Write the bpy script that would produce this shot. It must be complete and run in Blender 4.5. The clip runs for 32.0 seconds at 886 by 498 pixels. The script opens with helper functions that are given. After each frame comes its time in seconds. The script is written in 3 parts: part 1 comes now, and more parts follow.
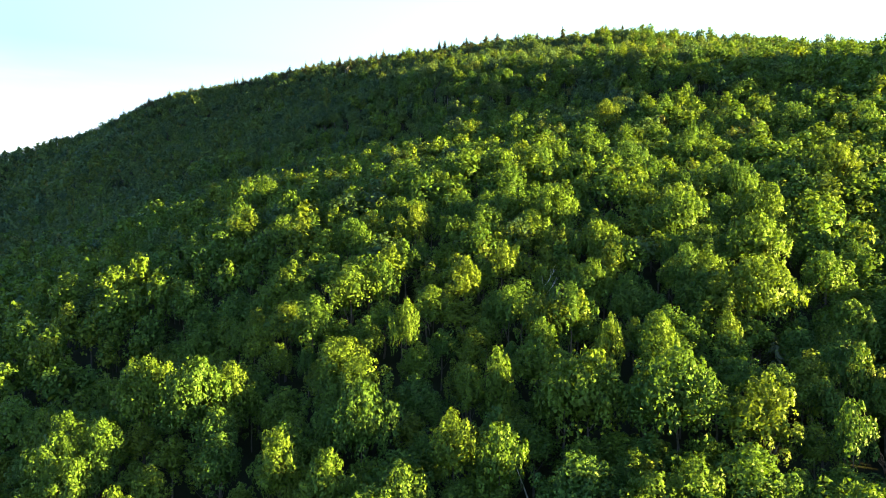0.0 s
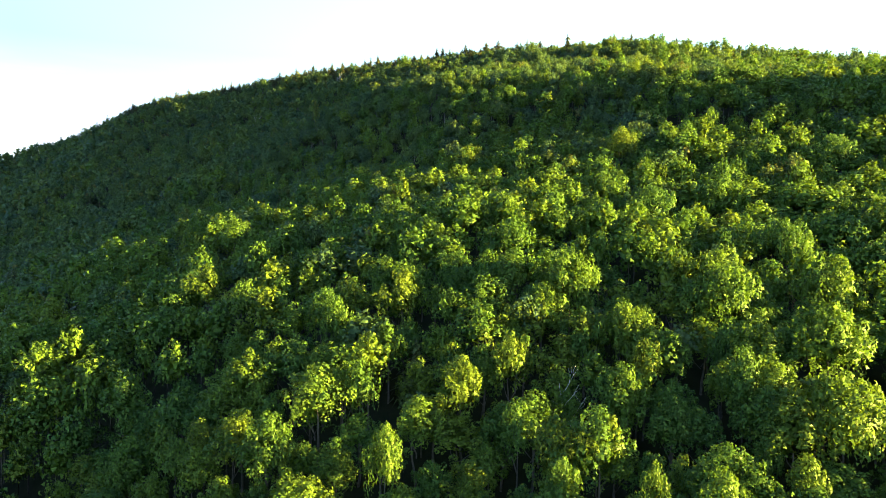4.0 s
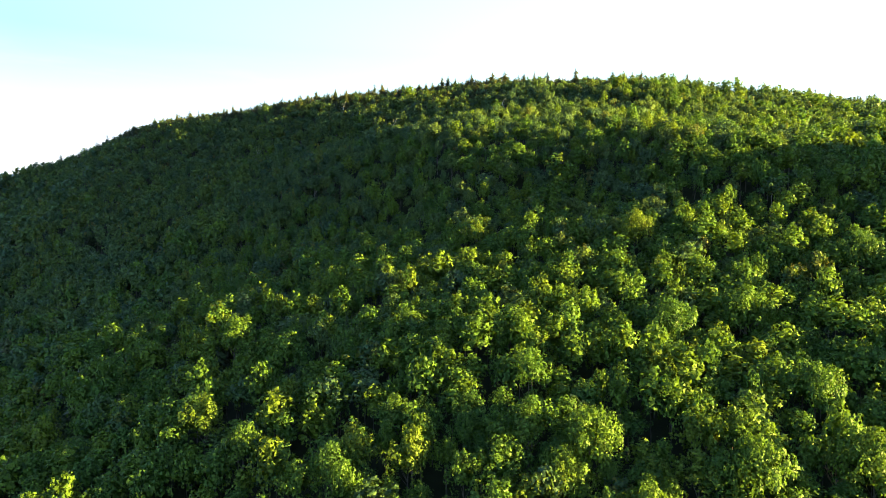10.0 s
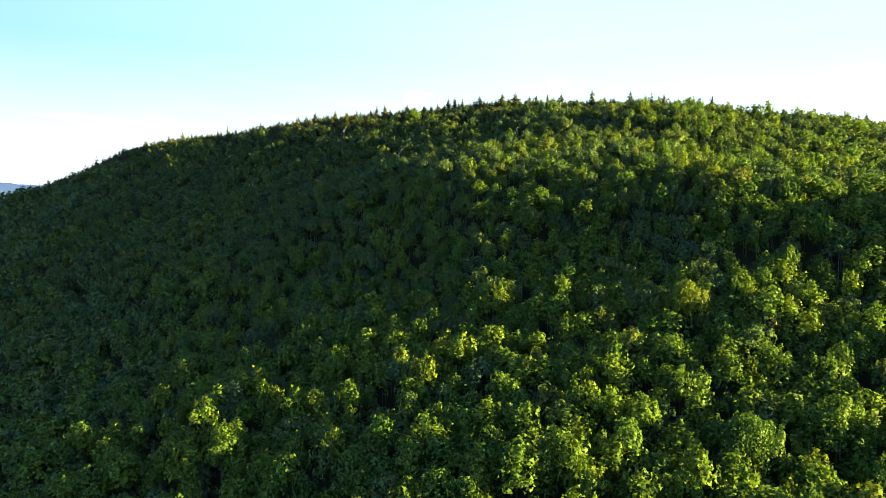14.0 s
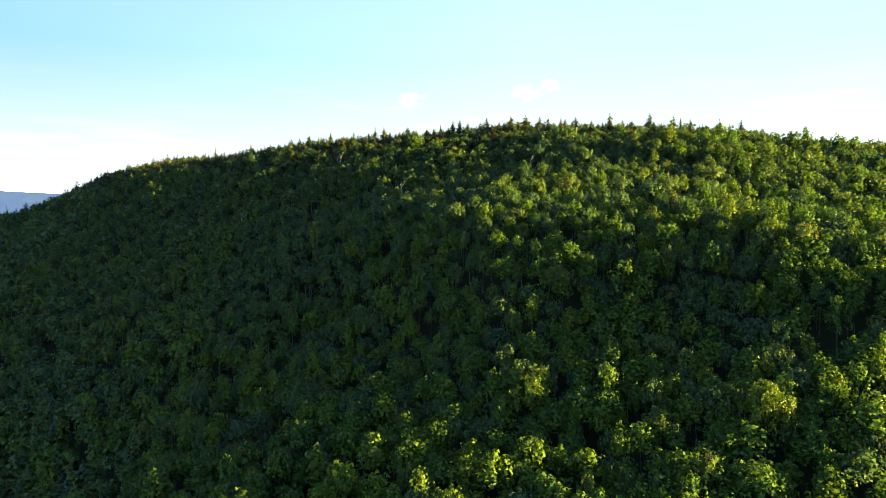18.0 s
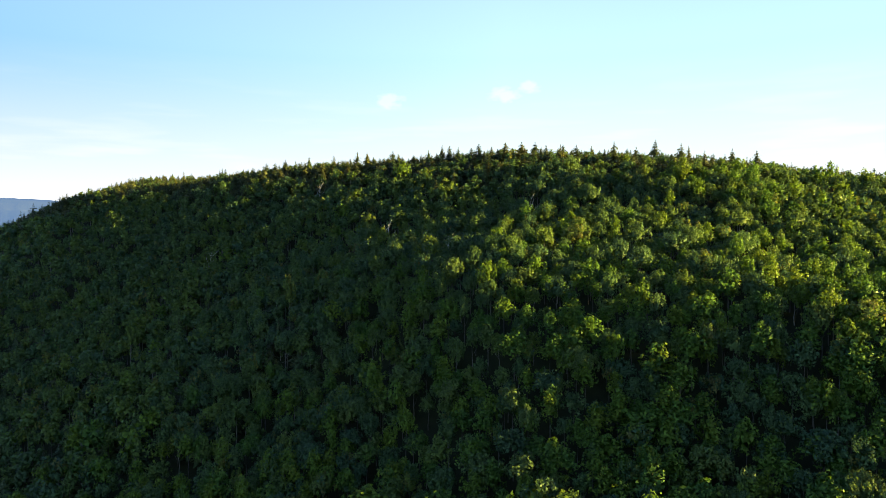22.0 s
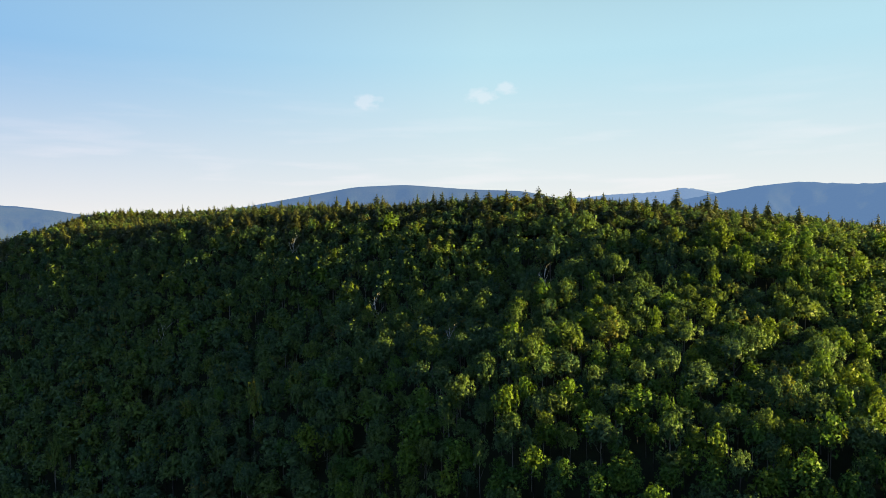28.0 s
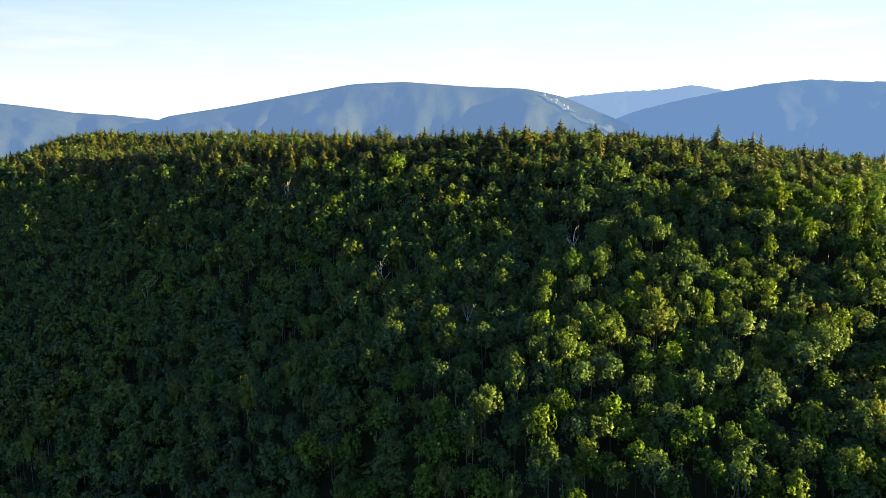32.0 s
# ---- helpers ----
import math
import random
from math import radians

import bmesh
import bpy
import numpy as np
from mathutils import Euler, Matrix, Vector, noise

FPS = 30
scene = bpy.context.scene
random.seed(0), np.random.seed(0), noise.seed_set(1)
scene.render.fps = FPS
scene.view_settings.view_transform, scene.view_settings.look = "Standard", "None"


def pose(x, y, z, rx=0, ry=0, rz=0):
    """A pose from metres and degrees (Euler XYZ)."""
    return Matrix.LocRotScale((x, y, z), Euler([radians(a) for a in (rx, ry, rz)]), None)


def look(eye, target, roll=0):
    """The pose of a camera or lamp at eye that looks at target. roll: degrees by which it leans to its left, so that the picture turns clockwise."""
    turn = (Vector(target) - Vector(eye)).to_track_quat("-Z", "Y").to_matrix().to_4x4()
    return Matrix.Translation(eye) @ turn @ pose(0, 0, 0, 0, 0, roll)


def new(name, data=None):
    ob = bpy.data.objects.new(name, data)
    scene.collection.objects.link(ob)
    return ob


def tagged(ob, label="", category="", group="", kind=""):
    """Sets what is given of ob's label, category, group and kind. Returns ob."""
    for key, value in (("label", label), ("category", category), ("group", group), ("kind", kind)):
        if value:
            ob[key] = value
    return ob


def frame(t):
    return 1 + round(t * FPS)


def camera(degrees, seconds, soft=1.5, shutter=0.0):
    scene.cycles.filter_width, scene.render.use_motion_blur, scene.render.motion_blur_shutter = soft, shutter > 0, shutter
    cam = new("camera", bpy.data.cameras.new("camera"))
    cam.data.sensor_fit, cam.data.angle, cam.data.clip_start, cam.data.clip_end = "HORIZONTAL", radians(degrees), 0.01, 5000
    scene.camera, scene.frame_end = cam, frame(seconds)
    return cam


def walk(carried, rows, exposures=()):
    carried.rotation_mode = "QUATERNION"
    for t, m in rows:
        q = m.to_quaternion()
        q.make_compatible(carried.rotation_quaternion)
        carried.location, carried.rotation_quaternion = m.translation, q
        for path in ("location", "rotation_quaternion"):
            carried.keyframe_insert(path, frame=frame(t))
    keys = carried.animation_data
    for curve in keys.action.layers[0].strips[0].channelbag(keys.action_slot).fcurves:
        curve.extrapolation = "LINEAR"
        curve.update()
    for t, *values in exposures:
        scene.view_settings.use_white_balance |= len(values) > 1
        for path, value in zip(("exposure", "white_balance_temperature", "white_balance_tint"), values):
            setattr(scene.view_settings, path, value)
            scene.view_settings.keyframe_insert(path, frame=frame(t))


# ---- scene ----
cam = camera(65.1, 32.0, soft=0.75)
METRES, EYE, TILT, LEAN, TURN = 260.0, 78.0, -1.2, 0.0, 0.0
ROWS = [
    (0.0, 0.0, 0.0, 0.0, 0.0, 0.0, -0.0),
    (0.5, 0.0002, 0.0183, 0.0009, -0.0, 0.03, -0.01),
    (1.0, 0.0007, 0.0368, 0.0032, -0.01, 0.09, -0.06),
    (1.5, 0.0013, 0.0538, 0.0103, -0.02, 0.06, -0.11),
    (2.0, 0.0018, 0.0684, 0.0189, -0.06, 0.03, -0.11),
    (2.5, 0.0024, 0.0805, 0.0273, -0.09, -0.01, -0.12),
    (3.0, 0.003, 0.0894, 0.0358, -0.13, -0.01, -0.23),
    (3.5, 0.003, 0.0946, 0.0442, -0.14, -0.04, -0.34),
    (4.0, 0.003, 0.0965, 0.0526, -0.2, -0.15, -0.39),
    (4.5, 0.0031, 0.0969, 0.0609, -0.24, -0.33, -0.48),
    (6.5, 0.0019, 0.0961, 0.094, -0.29, -0.71, -0.68),
    (7.0, 0.0014, 0.0956, 0.102, -0.31, -0.75, -0.68),
    (7.5, 0.001, 0.095, 0.1101, -0.33, -0.78, -0.69),
    (8.0, 0.0005, 0.0955, 0.1182, -0.29, -0.93, -0.74),
    (8.5, -0.0004, 0.0998, 0.1267, -0.25, -0.82, -0.81),
    (9.0, -0.0017, 0.1062, 0.1351, -0.21, -0.74, -0.82),
    (9.5, -0.0038, 0.1145, 0.1436, -0.14, -0.69, -0.83),
    (10.0, -0.0058, 0.1239, 0.1523, -0.12, -0.64, -0.82),
    (10.5, -0.0079, 0.1343, 0.161, -0.11, -0.61, -0.74),
    (11.0, -0.0104, 0.1459, 0.1701, -0.12, -0.59, -0.68),
    (11.5, -0.0128, 0.1585, 0.1789, -0.11, -0.58, -0.62),
    (12.0, -0.0155, 0.1718, 0.1881, -0.13, -0.55, -0.56),
    (12.5, -0.0181, 0.1856, 0.1972, -0.14, -0.53, -0.49),
    (13.0, -0.0208, 0.1996, 0.2061, -0.15, -0.51, -0.43),
    (13.5, -0.0238, 0.214, 0.215, -0.15, -0.5, -0.36),
    (14.0, -0.0269, 0.2286, 0.224, -0.17, -0.48, -0.31),
    (14.5, -0.03, 0.2434, 0.2329, -0.19, -0.47, -0.24),
    (16.5, -0.0419, 0.3035, 0.2694, -0.28, -0.42, -0.02),
    (17.0, -0.0448, 0.3193, 0.2782, -0.48, -0.39, 0.03),
    (17.5, -0.0477, 0.3351, 0.2875, -0.57, -0.36, 0.09),
    (18.0, -0.0502, 0.3508, 0.2966, -0.62, -0.34, 0.12),
    (18.5, -0.0524, 0.3666, 0.3059, -0.7, -0.33, 0.16),
    (19.0, -0.0549, 0.3824, 0.315, -0.7, -0.32, 0.17),
    (19.5, -0.0571, 0.3983, 0.324, -0.73, -0.29, 0.19),
    (20.0, -0.0595, 0.4137, 0.3333, -0.85, -0.3, 0.21),
    (20.5, -0.0611, 0.4284, 0.3416, -1.79, -0.26, 0.29),
    (21.0, -0.064, 0.4436, 0.3511, -2.32, -0.29, 0.31),
    (21.5, -0.066, 0.4593, 0.3602, -2.31, -0.26, 0.32),
    (22.0, -0.0679, 0.4744, 0.3699, -2.3, -0.23, 0.33),
    (22.5, -0.0692, 0.4887, 0.379, -2.28, -0.32, 0.34),
    (23.0, -0.0704, 0.5035, 0.3884, -2.27, -0.33, 0.36),
    (23.5, -0.0718, 0.5184, 0.3975, -2.24, -0.33, 0.39),
    (24.0, -0.0732, 0.5334, 0.4069, -2.22, -0.34, 0.43),
    (24.5, -0.0743, 0.5486, 0.4161, -2.64, -0.35, 0.44),
    (25.0, -0.0763, 0.5641, 0.4256, -3.01, -0.36, 0.48),
    (25.5, -0.078, 0.5794, 0.4351, -3.02, -0.39, 0.5),
    (27.5, -0.0843, 0.6407, 0.4689, -4.15, -0.16, 0.53),
    (28.0, -0.0859, 0.656, 0.4784, -4.13, -0.17, 0.53),
    (28.5, -0.0876, 0.6705, 0.4848, -4.17, -4.07, 0.42),
    (29.0, -0.0889, 0.686, 0.4966, -4.18, -8.18, 0.44),
    (29.5, -0.0905, 0.7011, 0.5059, -4.18, -8.29, 0.43),
    (30.0, -0.0922, 0.716, 0.5151, -4.2, -8.39, 0.41),
    (30.5, -0.0936, 0.7312, 0.5244, -4.2, -8.47, 0.42),
    (31.0, -0.0949, 0.7466, 0.5334, -4.19, -8.53, 0.43),
    (31.5, -0.0957, 0.7616, 0.5426, -4.21, -8.58, 0.41),
    (32.0, -0.0961, 0.7756, 0.552, -4.21, -8.66, 0.42),
]
EXPOSURES = [(0.0, 3.32), (4.0, 3.42), (7.0, 3.34), (9.0, 3.25), (13.0, 2.93), (19.0, 2.64), (23.0, 2.38), (28.0, 2.03), (29.0, 2.05), (30.0, 2.17), (31.0, 2.32), (32.0, 2.42)]
walk(cam, [(t, pose(0, 0, EYE, TILT, LEAN, TURN) @ pose(METRES * x, METRES * y, METRES * z, 90 + pitch, roll, yaw)) for t, x, y, z, yaw, pitch, roll in ROWS], EXPOSURES)

# ---- light: a low evening sun from the side, and the clear sky ----
SKY, HAZE_WHITE, CLOUD_WHITE = 0.0425, (5.45, 5.2, 4.95), (7.2, 6.2, 6.3)
SUN_AZIMUTH, SUN_ELEVATION = 104.6, 9.0  # degrees clockwise from the y axis, and above the horizon
world = bpy.data.worlds.new("evening_sky")
scene.world = world
world.use_nodes = True
wn, wl = world.node_tree.nodes, world.node_tree.links
wn.clear()
sky = wn.new("ShaderNodeTexSky")
sky.sky_type = "NISHITA"
sky.sun_disc = False
sky.sun_elevation = radians(SUN_ELEVATION)
sky.sun_rotation = radians(SUN_AZIMUTH)
sky.altitude, sky.air_density, sky.dust_density, sky.ozone_density = 600, 1.0, 1.6, 1.0
background = wn.new("ShaderNodeBackground")
background.inputs["Strength"].default_value = SKY
world_out = wn.new("ShaderNodeOutputWorld")
way = wn.new("ShaderNodeTexCoord").outputs["Generated"]


def w_math(op, a, b, c=None):
    x = wn.new("ShaderNodeMath")
    x.operation = op
    for i, v in enumerate((a, b, c)):
        if isinstance(v, (int, float)):
            x.inputs[i].default_value = v
        elif v is not None:
            wl.new(v, x.inputs[i])
    return x.outputs[0]


def w_mix(fac, a, b):
    x = wn.new("ShaderNodeMix")
    x.data_type = "RGBA"
    wl.new(fac, x.inputs[0])
    for k, v in ((6, a), (7, b)):
        if isinstance(v, tuple):
            x.inputs[k].default_value = (*v, 1)
        else:
            wl.new(v, x.inputs[k])
    return x.outputs[2]


def w_noise(scale, stretch, detail=5):
    vm = wn.new("ShaderNodeVectorMath")
    vm.operation = "MULTIPLY"
    wl.new(way, vm.inputs[0])
    vm.inputs[1].default_value = (1, 1, stretch)
    x = wn.new("ShaderNodeTexNoise")
    x.inputs["Scale"].default_value, x.inputs["Detail"].default_value = scale, detail
    wl.new(vm.outputs[0], x.inputs["Vector"])
    return x.outputs["Fac"]


# summer haze whitens the sky low down, with thin streaks of cloud in it
split = wn.new("ShaderNodeSeparateXYZ")
wl.new(way, split.inputs[0])
side = w_math("MINIMUM", w_math("MAXIMUM", w_math("MULTIPLY_ADD", split.outputs["X"], 1.6, 0.8), 0.0), 1.0)
band = w_math("MINIMUM", w_math("MAXIMUM", w_math("MULTIPLY_ADD", split.outputs["Z"], -2.6, 1.65), 0.0), 1.0)
low = w_math("POWER", w_math("MAXIMUM", w_math("MULTIPLY_ADD", w_math("MAXIMUM", split.outputs["Z"], 0.0), -4.2, 1.0), 0.0), 1.2)
colour = w_mix(band, sky.outputs["Color"], w_mix(side, (1.60, 3.02, 4.75), (2.85, 4.4, 5.05)))
zenith = w_math("MINIMUM", w_math("MAXIMUM", w_math("MULTIPLY_ADD", split.outputs["Z"], 2.8, -1.0), 0.0), 1.0)
colour = w_mix(zenith, colour, (0.46, 0.93, 2.55))  # deep blue overhead
ahead = w_math("MINIMUM", w_math("MAXIMUM", w_math("ADD", w_math("MULTIPLY_ADD", split.outputs["Y"], 2.4, -0.5), w_math("MULTIPLY", split.outputs["X"], 0.8)), 0.36), 1.0)
colour = w_mix(w_math("MULTIPLY", low, ahead), colour, HAZE_WHITE)
streak = w_math("MULTIPLY", w_math("MULTIPLY", w_math("MAXIMUM", w_math("SUBTRACT", w_noise(5.0, 9.0), 0.53), 0.0), 1.6), low)
colour = w_mix(w_math("MINIMUM", streak, 0.5), colour, CLOUD_WHITE)
for cx, cy, cz, size in [(-0.0340, 0.9812, 0.1840, 0.038), (0.1262, 0.9735, 0.1907, 0.042), (0.1605, 0.9664, 0.2005, 0.032)]:
    vm = wn.new("ShaderNodeVectorMath")
    vm.operation = "SUBTRACT"
    wl.new(way, vm.inputs[0])
    vm.inputs[1].default_value = (cx, cy, cz)
    sc = wn.new("ShaderNodeVectorMath")
    sc.operation = "MULTIPLY"
    wl.new(vm.outputs[0], sc.inputs[0])
    sc.inputs[1].default_value = (1, 1, 2.0)
    ln = wn.new("ShaderNodeVectorMath")
    ln.operation = "LENGTH"
    wl.new(sc.outputs[0], ln.inputs[0])
    near = w_math("MAXIMUM", w_math("MULTIPLY_ADD", ln.outputs["Value"], -1.0 / size, 1.0), 0.0)
    puff = w_math("MINIMUM", w_math("MULTIPLY", w_math("MAXIMUM", w_math("SUBTRACT", w_math("MULTIPLY", near, w_math("MULTIPLY", w_noise(60.0, 1.8), 1.3)), 0.26), 0.0), 0.9), 0.2)
    colour = w_mix(puff, colour, CLOUD_WHITE)
wl.new(colour, background.inputs["Color"])
wl.new(background.outputs[0], world_out.inputs["Surface"])

sun_data = bpy.data.lights.new("sun", "SUN")
sun_data.energy, sun_data.angle, sun_data.color = 4.9, radians(0.6), (1.0, 0.77, 0.20)
sun = new("sun", sun_data)
sa, se = radians(SUN_AZIMUTH), radians(SUN_ELEVATION)
to_sun = Vector((math.sin(sa) * math.cos(se), math.cos(sa) * math.cos(se), math.sin(se)))
sun.matrix_world = look(to_sun * 900 + Vector((0, 300, 150)), Vector((0, 300, 150)))


# ---- materials ----
def nodes_of(name):
    m = bpy.data.materials.new(name)
    m.use_nodes = True
    m.node_tree.nodes.clear()
    return m, m.node_tree.nodes, m.node_tree.links


def ramp(n, stops):
    r = n.new("ShaderNodeValToRGB")
    while len(r.color_ramp.elements) < len(stops):
        r.color_ramp.elements.new(0.5)
    for e, (p, c) in zip(r.color_ramp.elements, stops):
        e.position, e.color = p, (*c, 1)
    return r


def maths(n, l, op, a, b):
    x = n.new("ShaderNodeMath")
    x.operation = op
    for i, v in enumerate((a, b)):
        if isinstance(v, (int, float)):
            x.inputs[i].default_value = v
        else:
            l.new(v, x.inputs[i])
    return x.outputs[0]


def leaf_material(name, stops, through_leaf=0.33, gloss=0.18):
    """Foliage: a hue for each tree, a shade for each spray of leaves, and light that comes through."""
    m, n, l = nodes_of(name)
    info, tint, geo = n.new("ShaderNodeObjectInfo"), n.new("ShaderNodeAttribute"), n.new("ShaderNodeNewGeometry")
    tint.attribute_name = "tint"
    each = maths(n, l, "FRACT", maths(n, l, "ADD", info.outputs["Random"], tint.outputs["Fac"]), 0.0)
    hue = ramp(n, stops)
    l.new(each, hue.inputs[0])
    spray = maths(n, l, "MULTIPLY_ADD", geo.outputs["Random Per Island"], 0.64)
    spray.node.inputs[2].default_value = 0.68
    mul = n.new("ShaderNodeMix")
    mul.data_type, mul.blend_type = "RGBA", "MULTIPLY"
    mul.inputs[0].default_value = 1.0
    l.new(hue.outputs[0], mul.inputs[6])
    l.new(spray, mul.inputs[7])
    bs = n.new("ShaderNodeBsdfPrincipled")
    bs.inputs["Roughness"].default_value = 0.5
    bs.inputs["Specular IOR Level"].default_value = gloss
    l.new(mul.outputs[2], bs.inputs["Base Color"])
    tr = n.new("ShaderNodeBsdfTranslucent")
    yel = n.new("ShaderNodeMix")
    yel.data_type, yel.blend_type = "RGBA", "MULTIPLY"
    yel.inputs[0].default_value = 1.0
    yel.inputs[7].default_value = (1.38, 1.32, 0.65, 1)
    l.new(mul.outputs[2], yel.inputs[6])
    l.new(yel.outputs[2], tr.inputs["Color"])
    mix = n.new("ShaderNodeMixShader")
    mix.inputs[0].default_value = through_leaf
    l.new(bs.outputs[0], mix.inputs[1])
    l.new(tr.outputs[0], mix.inputs[2])
    out = n.new("ShaderNodeOutputMaterial")
    l.new(mix.outputs[0], out.inputs["Surface"])
    return m


def rough_material(name, stops, scale, bump=0.3, rough=0.9, detail=8):
    m, n, l = nodes_of(name)
    geo, noi, fine = n.new("ShaderNodeNewGeometry"), n.new("ShaderNodeTexNoise"), n.new("ShaderNodeTexNoise")
    noi.inputs["Scale"].default_value, noi.inputs["Detail"].default_value = scale, detail
    fine.inputs["Scale"].default_value, fine.inputs["Detail"].default_value = scale * 9, 4
    for t in (noi, fine):
        l.new(geo.outputs["Position"], t.inputs["Vector"])
    both = maths(n, l, "MULTIPLY_ADD", fine.outputs["Fac"], 0.4)
    l.new(maths(n, l, "MULTIPLY", noi.outputs["Fac"], 0.6), both.node.inputs[2])
    col = ramp(n, stops)
    l.new(both, col.inputs[0])
    bs = n.new("ShaderNodeBsdfPrincipled")
    bs.inputs["Roughness"].default_value = rough
    bs.inputs["Specular IOR Level"].default_value = 0.1
    l.new(col.outputs[0], bs.inputs["Base Color"])
    bu = n.new("ShaderNodeBump")
    bu.inputs["Strength"].default_value = bump
    l.new(both, bu.inputs["Height"])
    l.new(bu.outputs[0], bs.inputs["Normal"])
    out = n.new("ShaderNodeOutputMaterial")
    l.new(bs.outputs[0], out.inputs["Surface"])
    return m


MAPLE = leaf_material("maple_leaves", [(0.0, (0.062, 0.130, 0.026)), (0.4, (0.089, 0.166, 0.024)), (0.75, (0.120, 0.188, 0.022)), (1.0, (0.068, 0.138, 0.027))])
ASH = leaf_material("ash_leaves", [(0.0, (0.068, 0.138, 0.026)), (0.5, (0.102, 0.176, 0.023)), (0.9, (0.132, 0.188, 0.022)), (1.0, (0.116, 0.165, 0.018))])
BIRCH = leaf_material("birch_leaves", [(0.0, (0.068, 0.128, 0.052)), (0.5, (0.098, 0.156, 0.044)), (0.94, (0.124, 0.178, 0.034)), (1.0, (0.150, 0.150, 0.034))], 0.36, 0.18)
BEECH = leaf_material("beech_leaves", [(0.0, (0.056, 0.110, 0.056)), (0.6, (0.091, 0.147, 0.050)), (0.95, (0.113, 0.163, 0.040)), (1.0, (0.150, 0.138, 0.042))], 0.34, 0.18)
NEEDLES = leaf_material("spruce_needles", [(0.0, (0.036, 0.052, 0.024)), (0.6, (0.056, 0.068, 0.020)), (1.0, (0.080, 0.082, 0.020))], 0.15, 0.2)
FIR = leaf_material("fir_needles", [(0.0, (0.036, 0.065, 0.032)), (1.0, (0.070, 0.096, 0.024))], 0.15, 0.2)
BARK = rough_material("grey_brown_bark", [(0.3, (0.06, 0.05, 0.04)), (0.7, (0.17, 0.15, 0.12))], 3.0)
BIRCH_BARK = rough_material("pale_bark", [(0.3, (0.10, 0.09, 0.08)), (0.65, (0.30, 0.28, 0.25))], 2.0)
DEAD_WOOD = rough_material("bleached_dead_wood", [(0.3, (0.42, 0.39, 0.35)), (0.7, (0.68, 0.64, 0.58))], 2.5)
BROWN_WOOD = rough_material("dry_brown_twigs", [(0.3, (0.22, 0.13, 0.07)), (0.7, (0.40, 0.25, 0.14))], 2.5)
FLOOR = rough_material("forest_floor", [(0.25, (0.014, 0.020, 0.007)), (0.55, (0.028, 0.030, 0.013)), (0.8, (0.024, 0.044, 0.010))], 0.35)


# ---- the lie of the land ----
TREE = 11.0  # mean height of the canopy over the ground
# swells and hollows of the hillside, some tuned for shade: place, breadth, height
# the rises at (303, 206) and (98, 79) are unseen, added to block sun
SWELLS_AND_SUN_BLOCKS = [(-45, 158, 45, 5.0), (70, 185, 38, -3.3), (15, 215, 38, -2.2), (-40, 275, 45, -3.5), (-110, 290, 50, -3.0), (-60, 435, 45, -6.0), (-8, 356, 30, 7.5), (125, 440, 34, 5.0), (115, 270, 36, 5.2), (115, 390, 38, -3.5), (303, 206, 37.0, 66.8), (42, 270, 24, -4.0), (-85, 192, 28, 3.0), (58, 430, 26, -4.5), (75, 322, 30, 2.5), (-55, 119, 13, -4.5), (-42, 100, 12, 3.0), (15, 101, 13, -3.0), (-235, 650, 55, 9.0), (-325, 605, 45, -6.0), (-205, 595, 65, 4.0), (-335, 560, 60, -14.0), (-12, 338, 15, 3.5), (80, 98, 26, -3.5), (20, 316, 22, 2.5), (66, 272, 16, -4.0), (-76, 150, 15, 2.5), (-84, 230, 16, 2.0), (48, 266, 13, -3.0), (72, 250, 10, -2.5), (-16, 366, 22, 1.2), (-150, 478, 24, -3.0), (-112, 470, 18, -2.0), (98, 79, 15, 8.0), (34, 284, 10, -3.0)]
# slight folds of the slope, fitted to the sunlit patches, every 50 m from (-100, 80)
FOLDS = (
    (-0.6, -2.5, 0.0, 0.0, 0.0, 0.0),
    (1.0, -1.0, 0.0, 0.6, 0.0, 0.0),
    (-3.3, -1.0, 3.1, 0.4, -1.7, -0.4),
    (1.3, 1.6, -2.8, 0.0, -5.3, 0.0),
    (0.7, -1.2, -2.3, 5.1, 1.3, -0.4),
    (-0.2, -2.2, 0.5, 1.7, -1.7, -1.4),
    (0.6, 2.7, -0.4, 0.1, 1.8, 0.7),
    (-2.1, 0.2, -1.3, 3.3, 5.5, 1.5),
)
# smaller ones high up, fitted likewise, every 30 m from (-75, 285)
WRINKLES = (
    (-0.1, -0.3, -0.6, -2.6, 0.5, 2.1, 0.0, 0.0),
    (0.0, -0.9, -1.7, 4.7, -0.6, -0.4, -1.2, -0.2),
    (0.0, -0.2, -2.1, 1.2, -0.7, -0.5, 0.0, 0.0),
    (0.1, 1.3, 1.9, -1.4, 1.2, -0.4, -0.4, 0.1),
    (0.3, 1.3, -1.4, -1.6, 0.0, -0.3, 2.0, 0.5),
)
# rises and dips of the crest line: place, height
CREST = [(-420, 660, -8.8), (-365, 670, -4.3), (-310, 650, -0.8), (-260, 620, 1.9), (-210, 600, 1.2), (-240, 690, 13.4), (-150, 580, -1.5), (-170, 660, 1.9), (-95, 555, 1.2), (-40, 530, -1.0), (100, 460, -2.7), (140, 440, -3.7), (190, 435, -2.5), (245, 415, -1.4)]
SLOPE = (135.2, 91.5, 8.0, 54.6, 63.3, 2.0, -37.2, -48.2, -13.3, 5.8)


def top_of(x):
    """The height to which the ridge rises."""
    return 217.0 - 0.0003 * np.clip(x, -420, 420) ** 2 + 2.5 * np.exp(-(((x - 80.0) / 70.0) ** 2))


